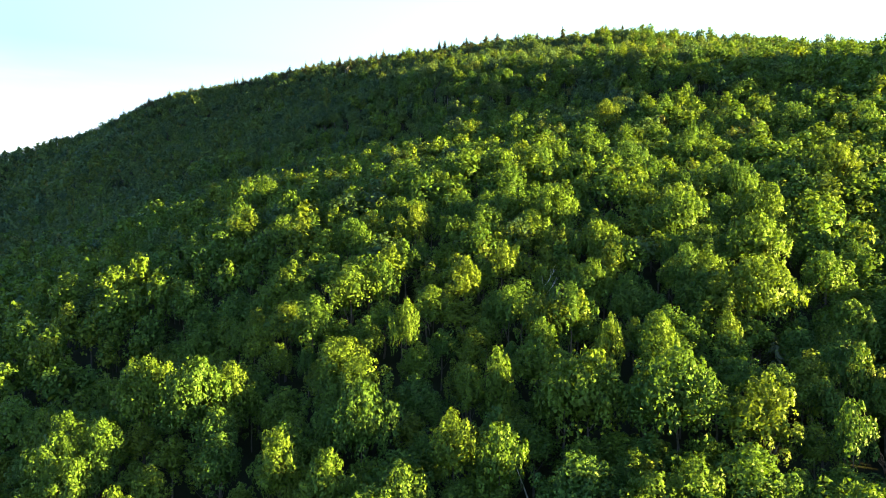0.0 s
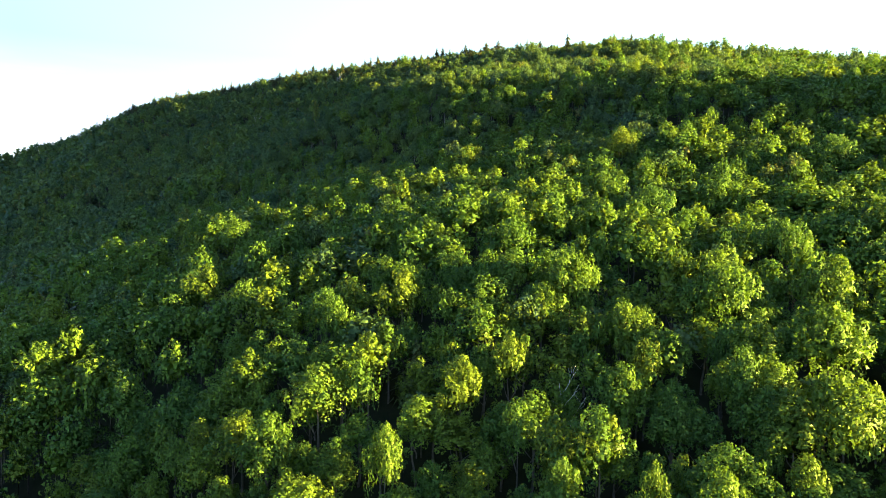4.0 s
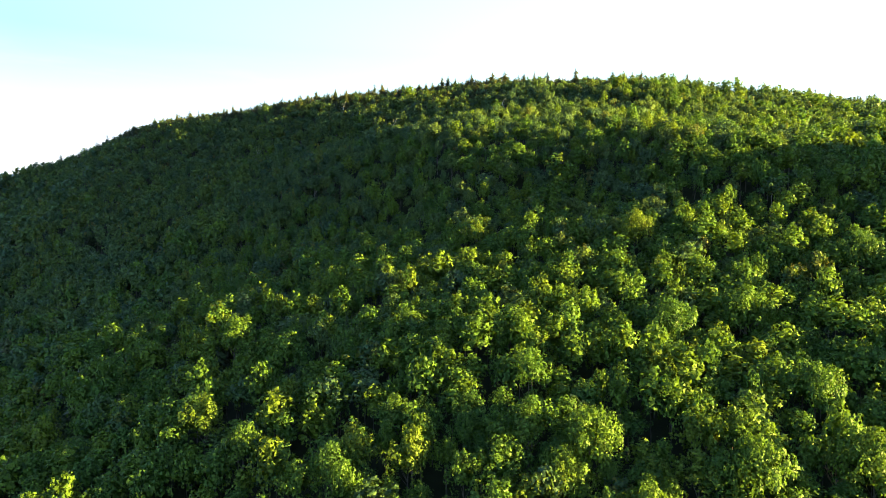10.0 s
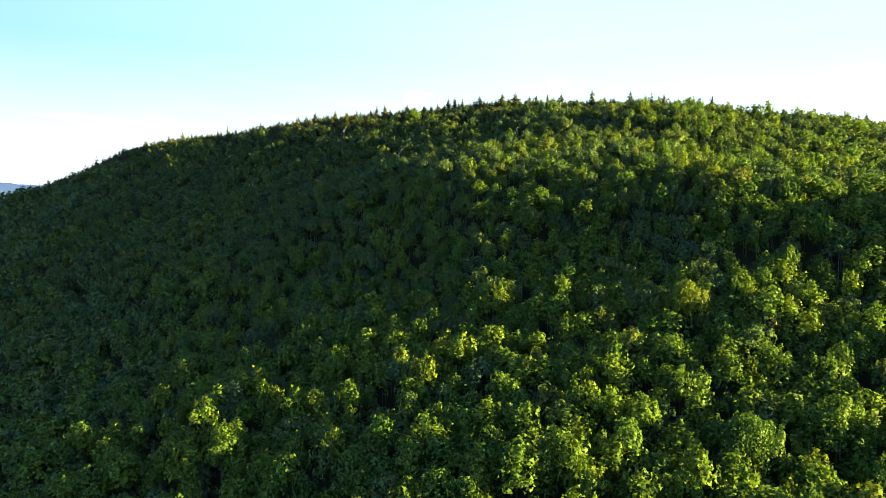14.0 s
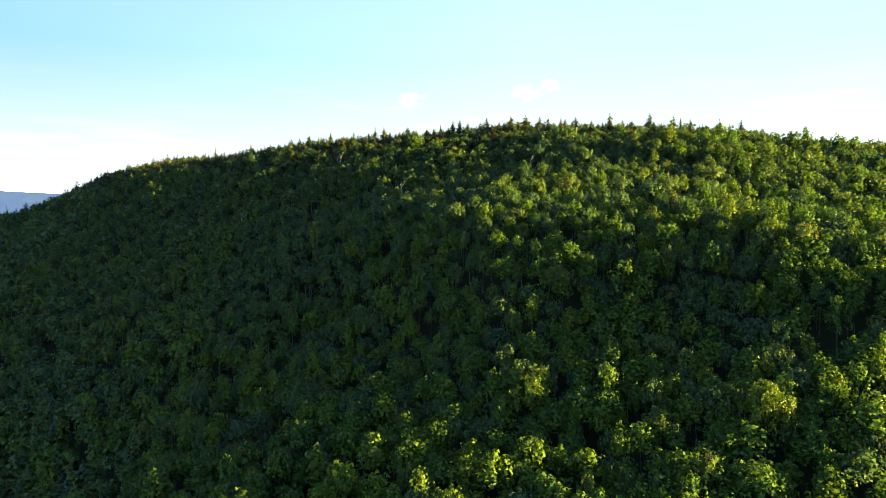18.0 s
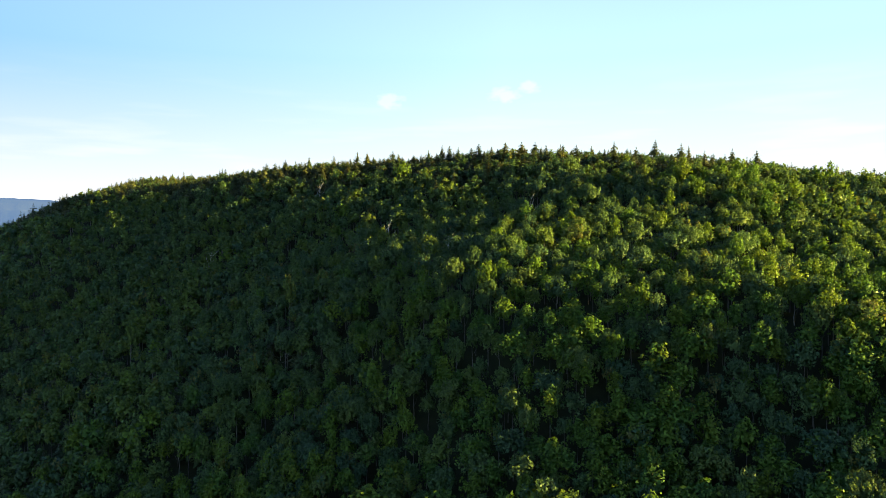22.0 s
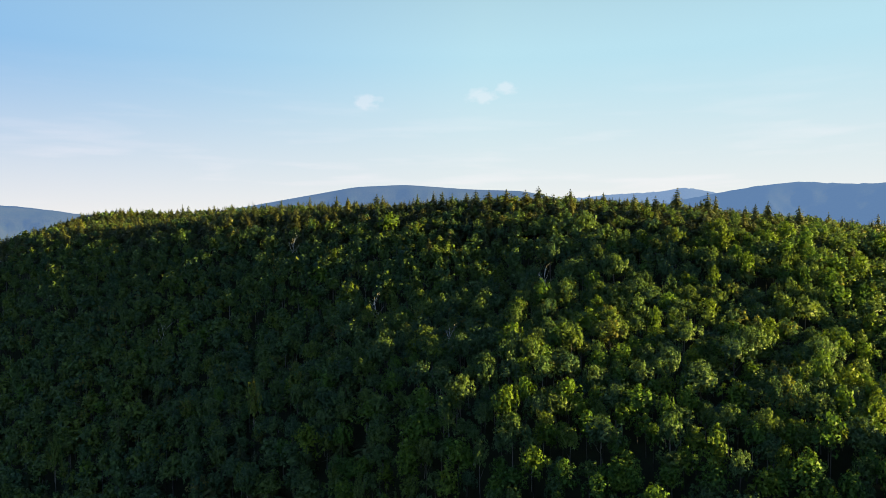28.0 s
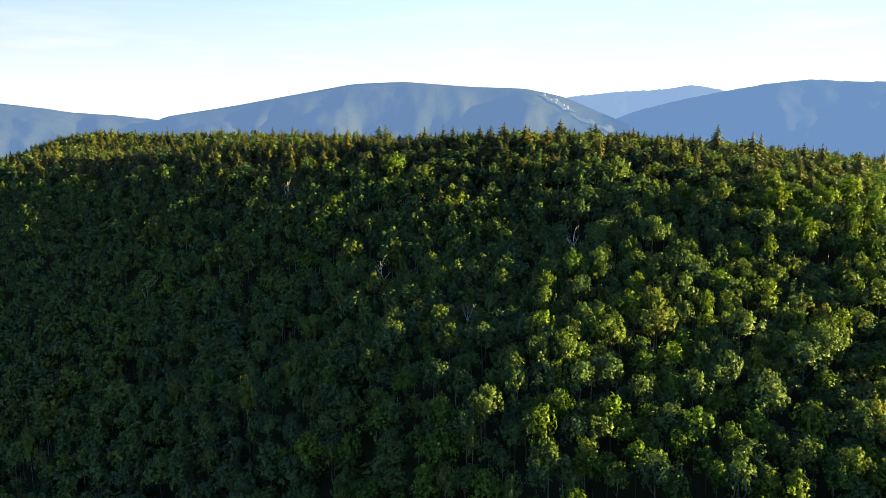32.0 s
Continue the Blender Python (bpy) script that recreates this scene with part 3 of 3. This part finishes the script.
MID_CROWNS = [(46.3, 135.2, 10.5), (63.2, 134.8, 9.7), (73.6, 134.0, 8.7), (54.8, 121.2, 11.4), (61.5, 111.6, 7.8), (53.6, 231.1, 9.5), (48.4, 183.0, 11.0), (65.7, 185.6, 12.0), (64.8, 154.5, 10.2), (90.8, 160.7, 11.0), (103.6, 207.5, 12.0), (9.4, 253.0, 8.0), (-20.4, 299.7, 7.4), (81.4, 255.0, 6.2), (84.7, 242.6, 5.5), (-51.2, 200.7, 8.4), (15.3, 162.4, 8.0), (-31.3, 234.6, 7.7)]
HIGH_CROWNS = [(-38.0, 427.2, 7.5), (-31.1, 415.7, 7.5), (-2.5, 406.7, 8.6), (6.1, 398.7, 8.5), (25.4, 384.5, 8.0), (14.7, 382.2, 7.0), (36.3, 427.9, 8.1), (53.0, 406.4, 13.0), (-3.4, 369.0, 9.8), (-11.3, 371.8, 8.2), (-15.2, 358.4, 9.3), (1.0, 347.8, 5.9), (38.1, 363.0, 12.0), (26.4, 361.2, 9.6), (57.8, 359.5, 12.0), (71.5, 348.6, 12.0), (-64.7, 390.4, 6.5), (-49.8, 404.6, 7.7), (-24.4, 379.4, 5.1), (-31.6, 371.9, 8.3), (-15.1, 331.6, 5.5), (-3.5, 325.0, 5.3), (22.3, 319.4, 9.2), (35.6, 315.0, 7.9), (96.3, 365.0, 12.0), (80.2, 419.0, 8.7), (64.4, 343.8, 11.1), (84.9, 340.5, 12.0), (51.0, 333.8, 12.0), (65.7, 322.9, 12.0), (37.7, 339.3, 8.8), (15.3, 346.6, 8.9)]
# bare trees: place, height, lean in degrees, look
BARE = [(-31.9, 83.7, 8.5, 8, "brown"), (10.5, 84.8, 9.5, 6, "spar"), (20.4, 120.8, 12.0, 4, "pale"), (60.0, 138.9, 9.5, 5, "brown"), (-116.5, 459.0, 16.0, 3, "pale"), (-25.2, 426.2, 14.0, 32, "pale"), (-5.4, 388.3, 14.0, 6, "fork"), (32.6, 417.5, 14.0, 2, "pale"), (-68.4, 492.6, 13.5, 4, "pale"), (-254.5, 451.1, 12.0, 6, "pale"), (50.5, 80.0, 9.0, 10, "brown")]


def thin_out(x, y, reach, sunward):
    """Clear the spot, and leave only low trees on the open sides of it."""
    for i in range(len(trees) - 1, -1, -1):
        k, a, b, z, wide, tall, turn = trees[i]
        dx, dy = a - x, b - y
        if dx * dx + dy * dy < reach * reach:
            del trees[i]
        elif (-reach - 6 < dy < 0 and abs(dx) < reach + 1) or (0 < dx < reach + sunward and abs(dy) < reach):
            trees[i] = (k, a, b, z, wide, min(tall, 0.78), turn)


for crowns in (LOW_CROWNS, MID_CROWNS, HIGH_CROWNS):
    for x, y, breadth in crowns:
        thin_out(x, y, 0.25 * breadth + 0.9, 9)
for x, y, high, lean, look_of in BARE:
    thin_out(x, y, 2.2 if y < 200 else 2.8, 5)
stand_out = len(trees)
for crowns, kinds in ((LOW_CROWNS, ("maple", "ash")), (MID_CROWNS, ("maple", "ash")), (HIGH_CROWNS, ("beech", "birch"))):
    for i, (x, y, breadth) in enumerate(crowns):
        kind = kinds[i % 2]
        wide = (1.0 if y < 290 else 0.82) * breadth / {"maple": 7.9, "ash": 7.0, "beech": 7.9, "birch": 6.9}[kind]
        trees.append((kind, x, y, float(ground(x, y)), wide, (1.0 if y > 110 else 1.07) * (1.10 + 0.10 * min(wide, 1.6)), rng.uniform(0, 6.283)))

# tall trees that rise alone out of the shaded slope
for x, y, wide, tall in [(-62.5, 374.0, 0.72, 1.72), (-30.5, 332.0, 0.5, 1.35), (-124.0, 388.0, 0.6, 1.85)]:
    thin_out(x, y, 2.2, 6)
    trees.append(("birch", x, y, float(ground(x, y)), wide, tall, rng.uniform(0, 6.283)))

# spruces that stand up from the ridge: place, height, breadth
RIDGE_SPRUCES = [(-30.4, 534.0, 14.2, 1.3), (-2.6, 504.7, 15.1, 1.0), (14.1, 513.4, 12.3, 1.4), (26.3, 521.0, 13.5, 1.6), (30.3, 491.8, 13.8, 1.7), (37.8, 484.2, 14.4, 1.5), (55.1, 469.8, 15.3, 0.9), (77.5, 496.4, 12.8, 1.0), (78.5, 457.5, 16.2, 1.1), (96.2, 479.1, 13.2, 1.3), (106.1, 478.7, 17.8, 1.3), (116.2, 470.1, 16.9, 1.4), (121.1, 472.8, 16.1, 1.0), (135.2, 454.7, 15.9, 1.1), (141.6, 476.7, 14.0, 1.2), (140.4, 441.0, 15.4, 1.5), (63.5, 472.0, 14.0, 1.2)]
for x, y, high, wide in RIDGE_SPRUCES:
    thin_out(x, y, 1.8, 2)
    trees.append(("spruce", x, y, float(ground(x, y)), 1.25 * wide, high / 11.5, rng.uniform(0, 6.283)))

# the trees that the eye passes nearest stand as things of their own; the wood behind is one mass of each kind
NEAR = {"maple": (0, 95), "ash": (0, 95), "birch": (5, 300), "beech": (5, 300), "spruce": (30, 470), "fir": (30, 470)}
chosen = {}
for kind, (cx, cy) in NEAR.items():
    mine = [i for i, t in enumerate(trees) if t[0] == kind]
    mine.sort(key=lambda i: -1 if i >= stand_out else math.hypot(trees[i][1] - cx, (trees[i][2] - cy) * 1.2))
    chosen[kind] = set(mine[:300])


# the wood goes on down the slope, under and behind the eye
rest = np.random.default_rng(23)
for y in np.arange(-70.0, 130.0, 6.2):
    for x in np.arange(-150.0, 160.0, 6.2):
        if -32 - 0.66 * y < x < 92 + 0.66 * y and y > 38:
            continue
        a, b = x + rest.normal(0, 1.2), y + rest.normal(0, 1.2)
        trees.append((("maple", "ash")[int(rest.random() < 0.5)], a, b, float(ground(a, b)), rest.normal(1.2, 0.14), rest.normal(0.92, 0.1), rest.uniform(0, 6.283)))
for y in np.arange(130.0, 330.0, 6.2):  # and out over the shaded side
    for x in np.arange(-250.0, -34 - 0.66 * y, 6.2):
        a, b = x + rest.normal(0, 1.2), y + rest.normal(0, 1.2)
        trees.append((("maple", "ash")[int(rest.random() < 0.5)], a, b, float(ground(a, b)), rest.normal(1.2, 0.14), rest.normal(0.92, 0.1), rest.uniform(0, 6.283)))


def grow(kind, meshes, m):
    crown, trunk, limbs = meshes
    root = tagged(new(kind + "_tree"), LABELS[kind], "tree", group=kind + " trees on the hillside")
    root.matrix_world = m
    for n, me in [("crown", crown), ("trunk", trunk)] + [("limb", x) for x in limbs]:
        ob = new(n, me)
        ob.parent = root
    return root


for kind in NEAR:
    level = 0 if kind in ("maple", "ash") else 1
    cast = []
    for s, lv in [(s, level) for s in range(8)] + [(s, 3) for s in range(3 if kind in LABELS_GRAND else 0)] + [(s, 6) for s in range(6 if level == 0 else 0)]:
        crown, trunk, limbs = proto(kind, 100 + 17 * s, lv)
        cast.append((
            mesh_from("crown", crown[0], crown[1], [LEAVES[kind]], tint=crown[2], soft=crown[3]),
            mesh_from("trunk", *trunk, [BARKS[kind]], smooth=True),
            [mesh_from("limb", *x, [BARKS[kind]], smooth=True) for x in (limbs[:2] if level == 0 else limbs[:1])],
        ))
    for i in sorted(chosen[kind]):
        _, x, y, z, wide, tall, turn = trees[i]
        grand = kind in LABELS_GRAND and wide > 1.25
        if grand:
            wide /= 1.55
        root = grow(kind, cast[8 + i % 3 if grand else 11 + i % 6 if level == 0 and y < 122 else i % 8], Matrix.Translation((x, y, z)) @ Matrix.Rotation(turn, 4, "Z") @ Matrix.Diagonal((wide, wide, tall, 1)))
        if grand:
            tagged(root, LABELS_GRAND[kind])

for kind in NEAR:
    vs, ns, fs, ms, ts, o = [], [], [], [], [], 0
    cast = {}
    for level in (4, 2, 5):
        for s in range(8):
            crown, trunk, _ = proto(kind, 500 + 31 * s, level)
            v, f = joined([crown[:2], tube([(0, 0, -0.6), (0.2, 0.1, 8.0)], [0.17, 0.06], 3)])
            leafy = len(triangles(crown[1]))
            cast[level, s] = (v, f, np.r_[np.zeros(leafy), np.ones(len(f) - leafy)], np.r_[crown[2], np.zeros(len(f) - leafy)], np.vstack([crown[3], unit((v[len(crown[0]):] - [0.1, 0.05, 0]) * [1, 1, 0])]))
    for i, (k, x, y, z, wide, tall, turn) in enumerate(trees):
        if k != kind or i in chosen[kind]:
            continue
        near = abs(x - 15) < 110 and y < 430
        outskirts = x < -0.66 * y - 8 or x > 0.66 * y + 8 or y > 600 or x < -240 or y < 42
        near |= kind in ("spruce", "fir") and x > -270
        v, f, m, shade, soft = cast[4 if near and (kind in ("spruce", "fir") or not outskirts) else 5 if outskirts else 2, i % 8]
        c, s = math.cos(turn), math.sin(turn)
        q = np.empty_like(v)
        q[:, 0] = (v[:, 0] * c - v[:, 1] * s) * wide + x
        q[:, 1] = (v[:, 0] * s + v[:, 1] * c) * wide + y
        q[:, 2] = v[:, 2] * tall + z
        p = np.empty_like(v)
        p[:, 0] = soft[:, 0] * c - soft[:, 1] * s
        p[:, 1] = soft[:, 0] * s + soft[:, 1] * c
        p[:, 2] = soft[:, 2]
        ns.append(p)
        vs.append(q)
        fs.append(f + o)
        ms.append(m)
        ts.append(shade + (i * 0.618) % 1)
        o += len(v)
    me = mesh_from(kind + "_wood", np.vstack(vs), np.vstack(fs), [LEAVES[kind], BARKS[kind]], np.concatenate(ms), np.concatenate(ts), soft=np.vstack(ns))
    tagged(new(kind + "_wood", me), "dense mass of " + kind + " trees covering the hillside", "forest", kind="stuff")


# ---- bare and broken trees ----
def bare_branch(r, p, d, length, thick, steps=4, sides=5, rise=0.12):
    p, d = np.array(p, float), np.array(d, float)
    pts, rad = [p.copy()], [thick]
    for k in range(steps):
        d = d / np.linalg.norm(d) + r.normal(0, 0.16, 3) + [0, 0, rise]
        d /= np.linalg.norm(d)
        p = p + d * length / steps
        pts.append(p.copy())
        rad.append(max(0.018, thick * (1 - 0.85 * (k + 1) / steps)))
    return pts, rad, tube(pts, rad, sides)


def bare_tree(x, y, high, lean, look_of, seed):
    r = np.random.default_rng(seed)
    mat = BROWN_WOOD if look_of == "brown" else DEAD_WOOD
    label = {"brown": "dead brown twiggy tree among green crowns", "spar": "thin bleached broken trunk without branches", "pale": "bleached dead tree with bare grey limbs", "fork": "forked bleached dead tree top among dark crowns"}[look_of]
    root = tagged(new("dead_tree"), label, "dead tree", group="bare trees on the hillside")
    az = r.uniform(0, 6.28)
    d0 = (math.sin(radians(lean)) * math.cos(az), math.sin(radians(lean)) * math.sin(az), math.cos(radians(lean)))
    pts, rad, (v, f) = bare_branch(r, (0, 0, -0.4), d0, high * (0.62 if look_of in ("fork", "brown") else 0.95), 0.25 if y > 200 else 0.16 if look_of != "pale" else 0.09, 6, 6, 0.02)
    ob = new("trunk", mesh_from("trunk", v, f, [mat], smooth=True))
    ob.parent = root
    count = {"brown": 11, "spar": 0, "pale": 7, "fork": 4}[look_of]
    for k in range(count):
        at = pts[len(pts) - 1 - (k % 3)] if look_of != "pale" else pts[2 + k % 4]
        a = 2.4 * k + r.uniform(-0.4, 0.4)
        up = {"brown": 1.7, "fork": 1.5, "pale": 0.9}[look_of]
        lp, _, (v1, f1) = bare_branch(r, at, (math.cos(a), math.sin(a), up), high * r.uniform(0.25, 0.45), 0.11 if y > 200 else 0.065, 4, 4)
        pieces = [(v1, f1)]
        for q in range(3):
            b = a + r.uniform(-1.3, 1.3)
            pieces.append(bare_branch(r, lp[2 + q % 2], (math.cos(b), math.sin(b), 1.0), high * r.uniform(0.10, 0.2), 0.032, 3, 3)[2])
        me = joined(pieces)
        ob = new("limb", mesh_from("limb", *me, [mat], smooth=True))
        ob.parent = root
    root.matrix_world = Matrix.Translation((x, y, float(ground(x, y))))


for n, (x, y, high, lean, look_of) in enumerate(BARE):
    bare_tree(x, y, high, lean, look_of, 40 + n)


# ---- a hamlet in a clearing on the far mountain ----
# meadow, walls and roofs get the same haze glow mixed in
MEADOW = hill_material("hazy_meadow", (0.044, 0.070, 0.113), 0.84)
MEADOW.node_tree.nodes["Color Ramp"].color_ramp.elements[0].color = (0.10, 0.13, 0.05, 1)
MEADOW.node_tree.nodes["Color Ramp"].color_ramp.elements[1].color = (0.20, 0.21, 0.11, 1)
PALE_WALL = hill_material("hazy_pale_wall", (0.070, 0.100, 0.145), 0.80)
PALE_WALL.node_tree.nodes["Color Ramp"].color_ramp.elements[0].color = (0.50, 0.48, 0.44, 1)
PALE_WALL.node_tree.nodes["Color Ramp"].color_ramp.elements[1].color = (0.66, 0.64, 0.60, 1)
ROOF = hill_material("hazy_grey_roof", (0.055, 0.082, 0.128), 0.82)
ROOF.node_tree.nodes["Color Ramp"].color_ramp.elements[0].color = (0.22, 0.21, 0.21, 1)
ROOF.node_tree.nodes["Color Ramp"].color_ramp.elements[1].color = (0.34, 0.32, 0.31, 1)


def clearing(a0, a1, f0, f1, seed):
    """A ragged patch of open grass that lies on the mountain's side."""
    n, v = 14, []
    for r in range(n):
        for c in range(n):
            u, w = c / (n - 1) * 2 - 1, r / (n - 1) * 2 - 1
            k = 1 + 0.35 * noise.noise(Vector((math.atan2(w, u) * 1.7, seed, 0)))
            q = max(abs(u), abs(w)) / (math.hypot(u, w) + 1e-6) * k
            p = wide_hill((a0 + a1) / 2 + u * q * (a1 - a0) / 2, (f0 + f1) / 2 + w * q * (f1 - f0) / 2)
            v.append(p + Vector((0, -12.0, 9.0)))
    i = (np.arange(n - 1)[:, None] * n + np.arange(n - 1)[None, :]).ravel()
    f = np.stack([i, i + 1, i + n + 1, i + n], 1)
    tagged(new("meadow", mesh_from("meadow", v, f, [MEADOW], smooth=True)), "sunlit grassy clearing on the far wooded mountain", "meadow", kind="structure")


def box(x0, x1, y0, y1, z0, z1):
    v = [(x, y, z) for z in (z0, z1) for y in (y0, y1) for x in (x0, x1)]
    f = [(0, 2, 3, 1), (4, 5, 7, 6), (0, 1, 5, 4), (2, 6, 7, 3), (0, 4, 6, 2), (1, 3, 7, 5)]
    return np.array(v, float), np.array(f)


def far_house(a, f, w, d, h, turn):
    root = tagged(new("house"), "small pale house with grey roof in a mountain clearing", "house", group="houses of the far hamlet")
    new("wall", mesh_from("wall", *box(-w, w, -d, d, -4, h), [PALE_WALL])).parent = root
    e = 0.6
    v = [(-w - e, -d - e, h), (w + e, -d - e, h), (w + e, d + e, h), (-w - e, d + e, h), (-w - e, 0, h + d * 0.8), (w + e, 0, h + d * 0.8)]
    me = bpy.data.meshes.new("roof")
    me.from_pydata(v, [], [(0, 1, 5, 4), (2, 3, 4, 5), (0, 4, 3), (1, 2, 5), (0, 3, 2, 1)])
    me.materials.append(ROOF)
    new("roof", me).parent = root
    for k in (-0.5, 0.5):
        new("window", mesh_from("window", *box(k * w - 0.8, k * w + 0.8, -d - 0.12, -d - 0.02, h * 0.35, h * 0.75), [ROOF])).parent = root
    root.matrix_world = Matrix.Translation(wide_hill(a, f) + Vector((0, -14, 9.0))) @ Matrix.Rotation(turn, 4, "Z")


clearing(11.7, 14.4, 0.81, 0.87, 3.0)
clearing(14.0, 16.0, 0.70, 0.78, 7.0)
clearing(15.8, 17.4, 0.60, 0.70, 9.0)
rh = np.random.default_rng(5)
for k in range(9):
    far_house(11.9 + 2.3 * rh.random(), 0.82 + 0.045 * rh.random(), rh.uniform(4, 7.5), rh.uniform(3.5, 5), rh.uniform(4, 7), rh.uniform(-0.5, 0.5))
mast = tagged(new("radio_mast"), "thin pale lattice mast above the far hamlet", "mast")
mast.matrix_world = Matrix.Translation(wide_hill(12.9, 0.86) + Vector((0, -3, 0)))
for k in range(3):
    a = 2.1 * k
    v, f = tube([(2.2 * math.cos(a), 2.2 * math.sin(a), -3), (0.5 * math.cos(a), 0.5 * math.sin(a), 38)], [0.35, 0.25], 4)
    new("leg", mesh_from("leg", v, f, [PALE_WALL])).parent = mast
for k in range(6):
    q = 2.3 - 0.28 * k
    new("brace", mesh_from("brace", *box(-q, q, -0.2, 0.2, 6 * k, 6 * k + 0.4), [PALE_WALL])).parent = mast
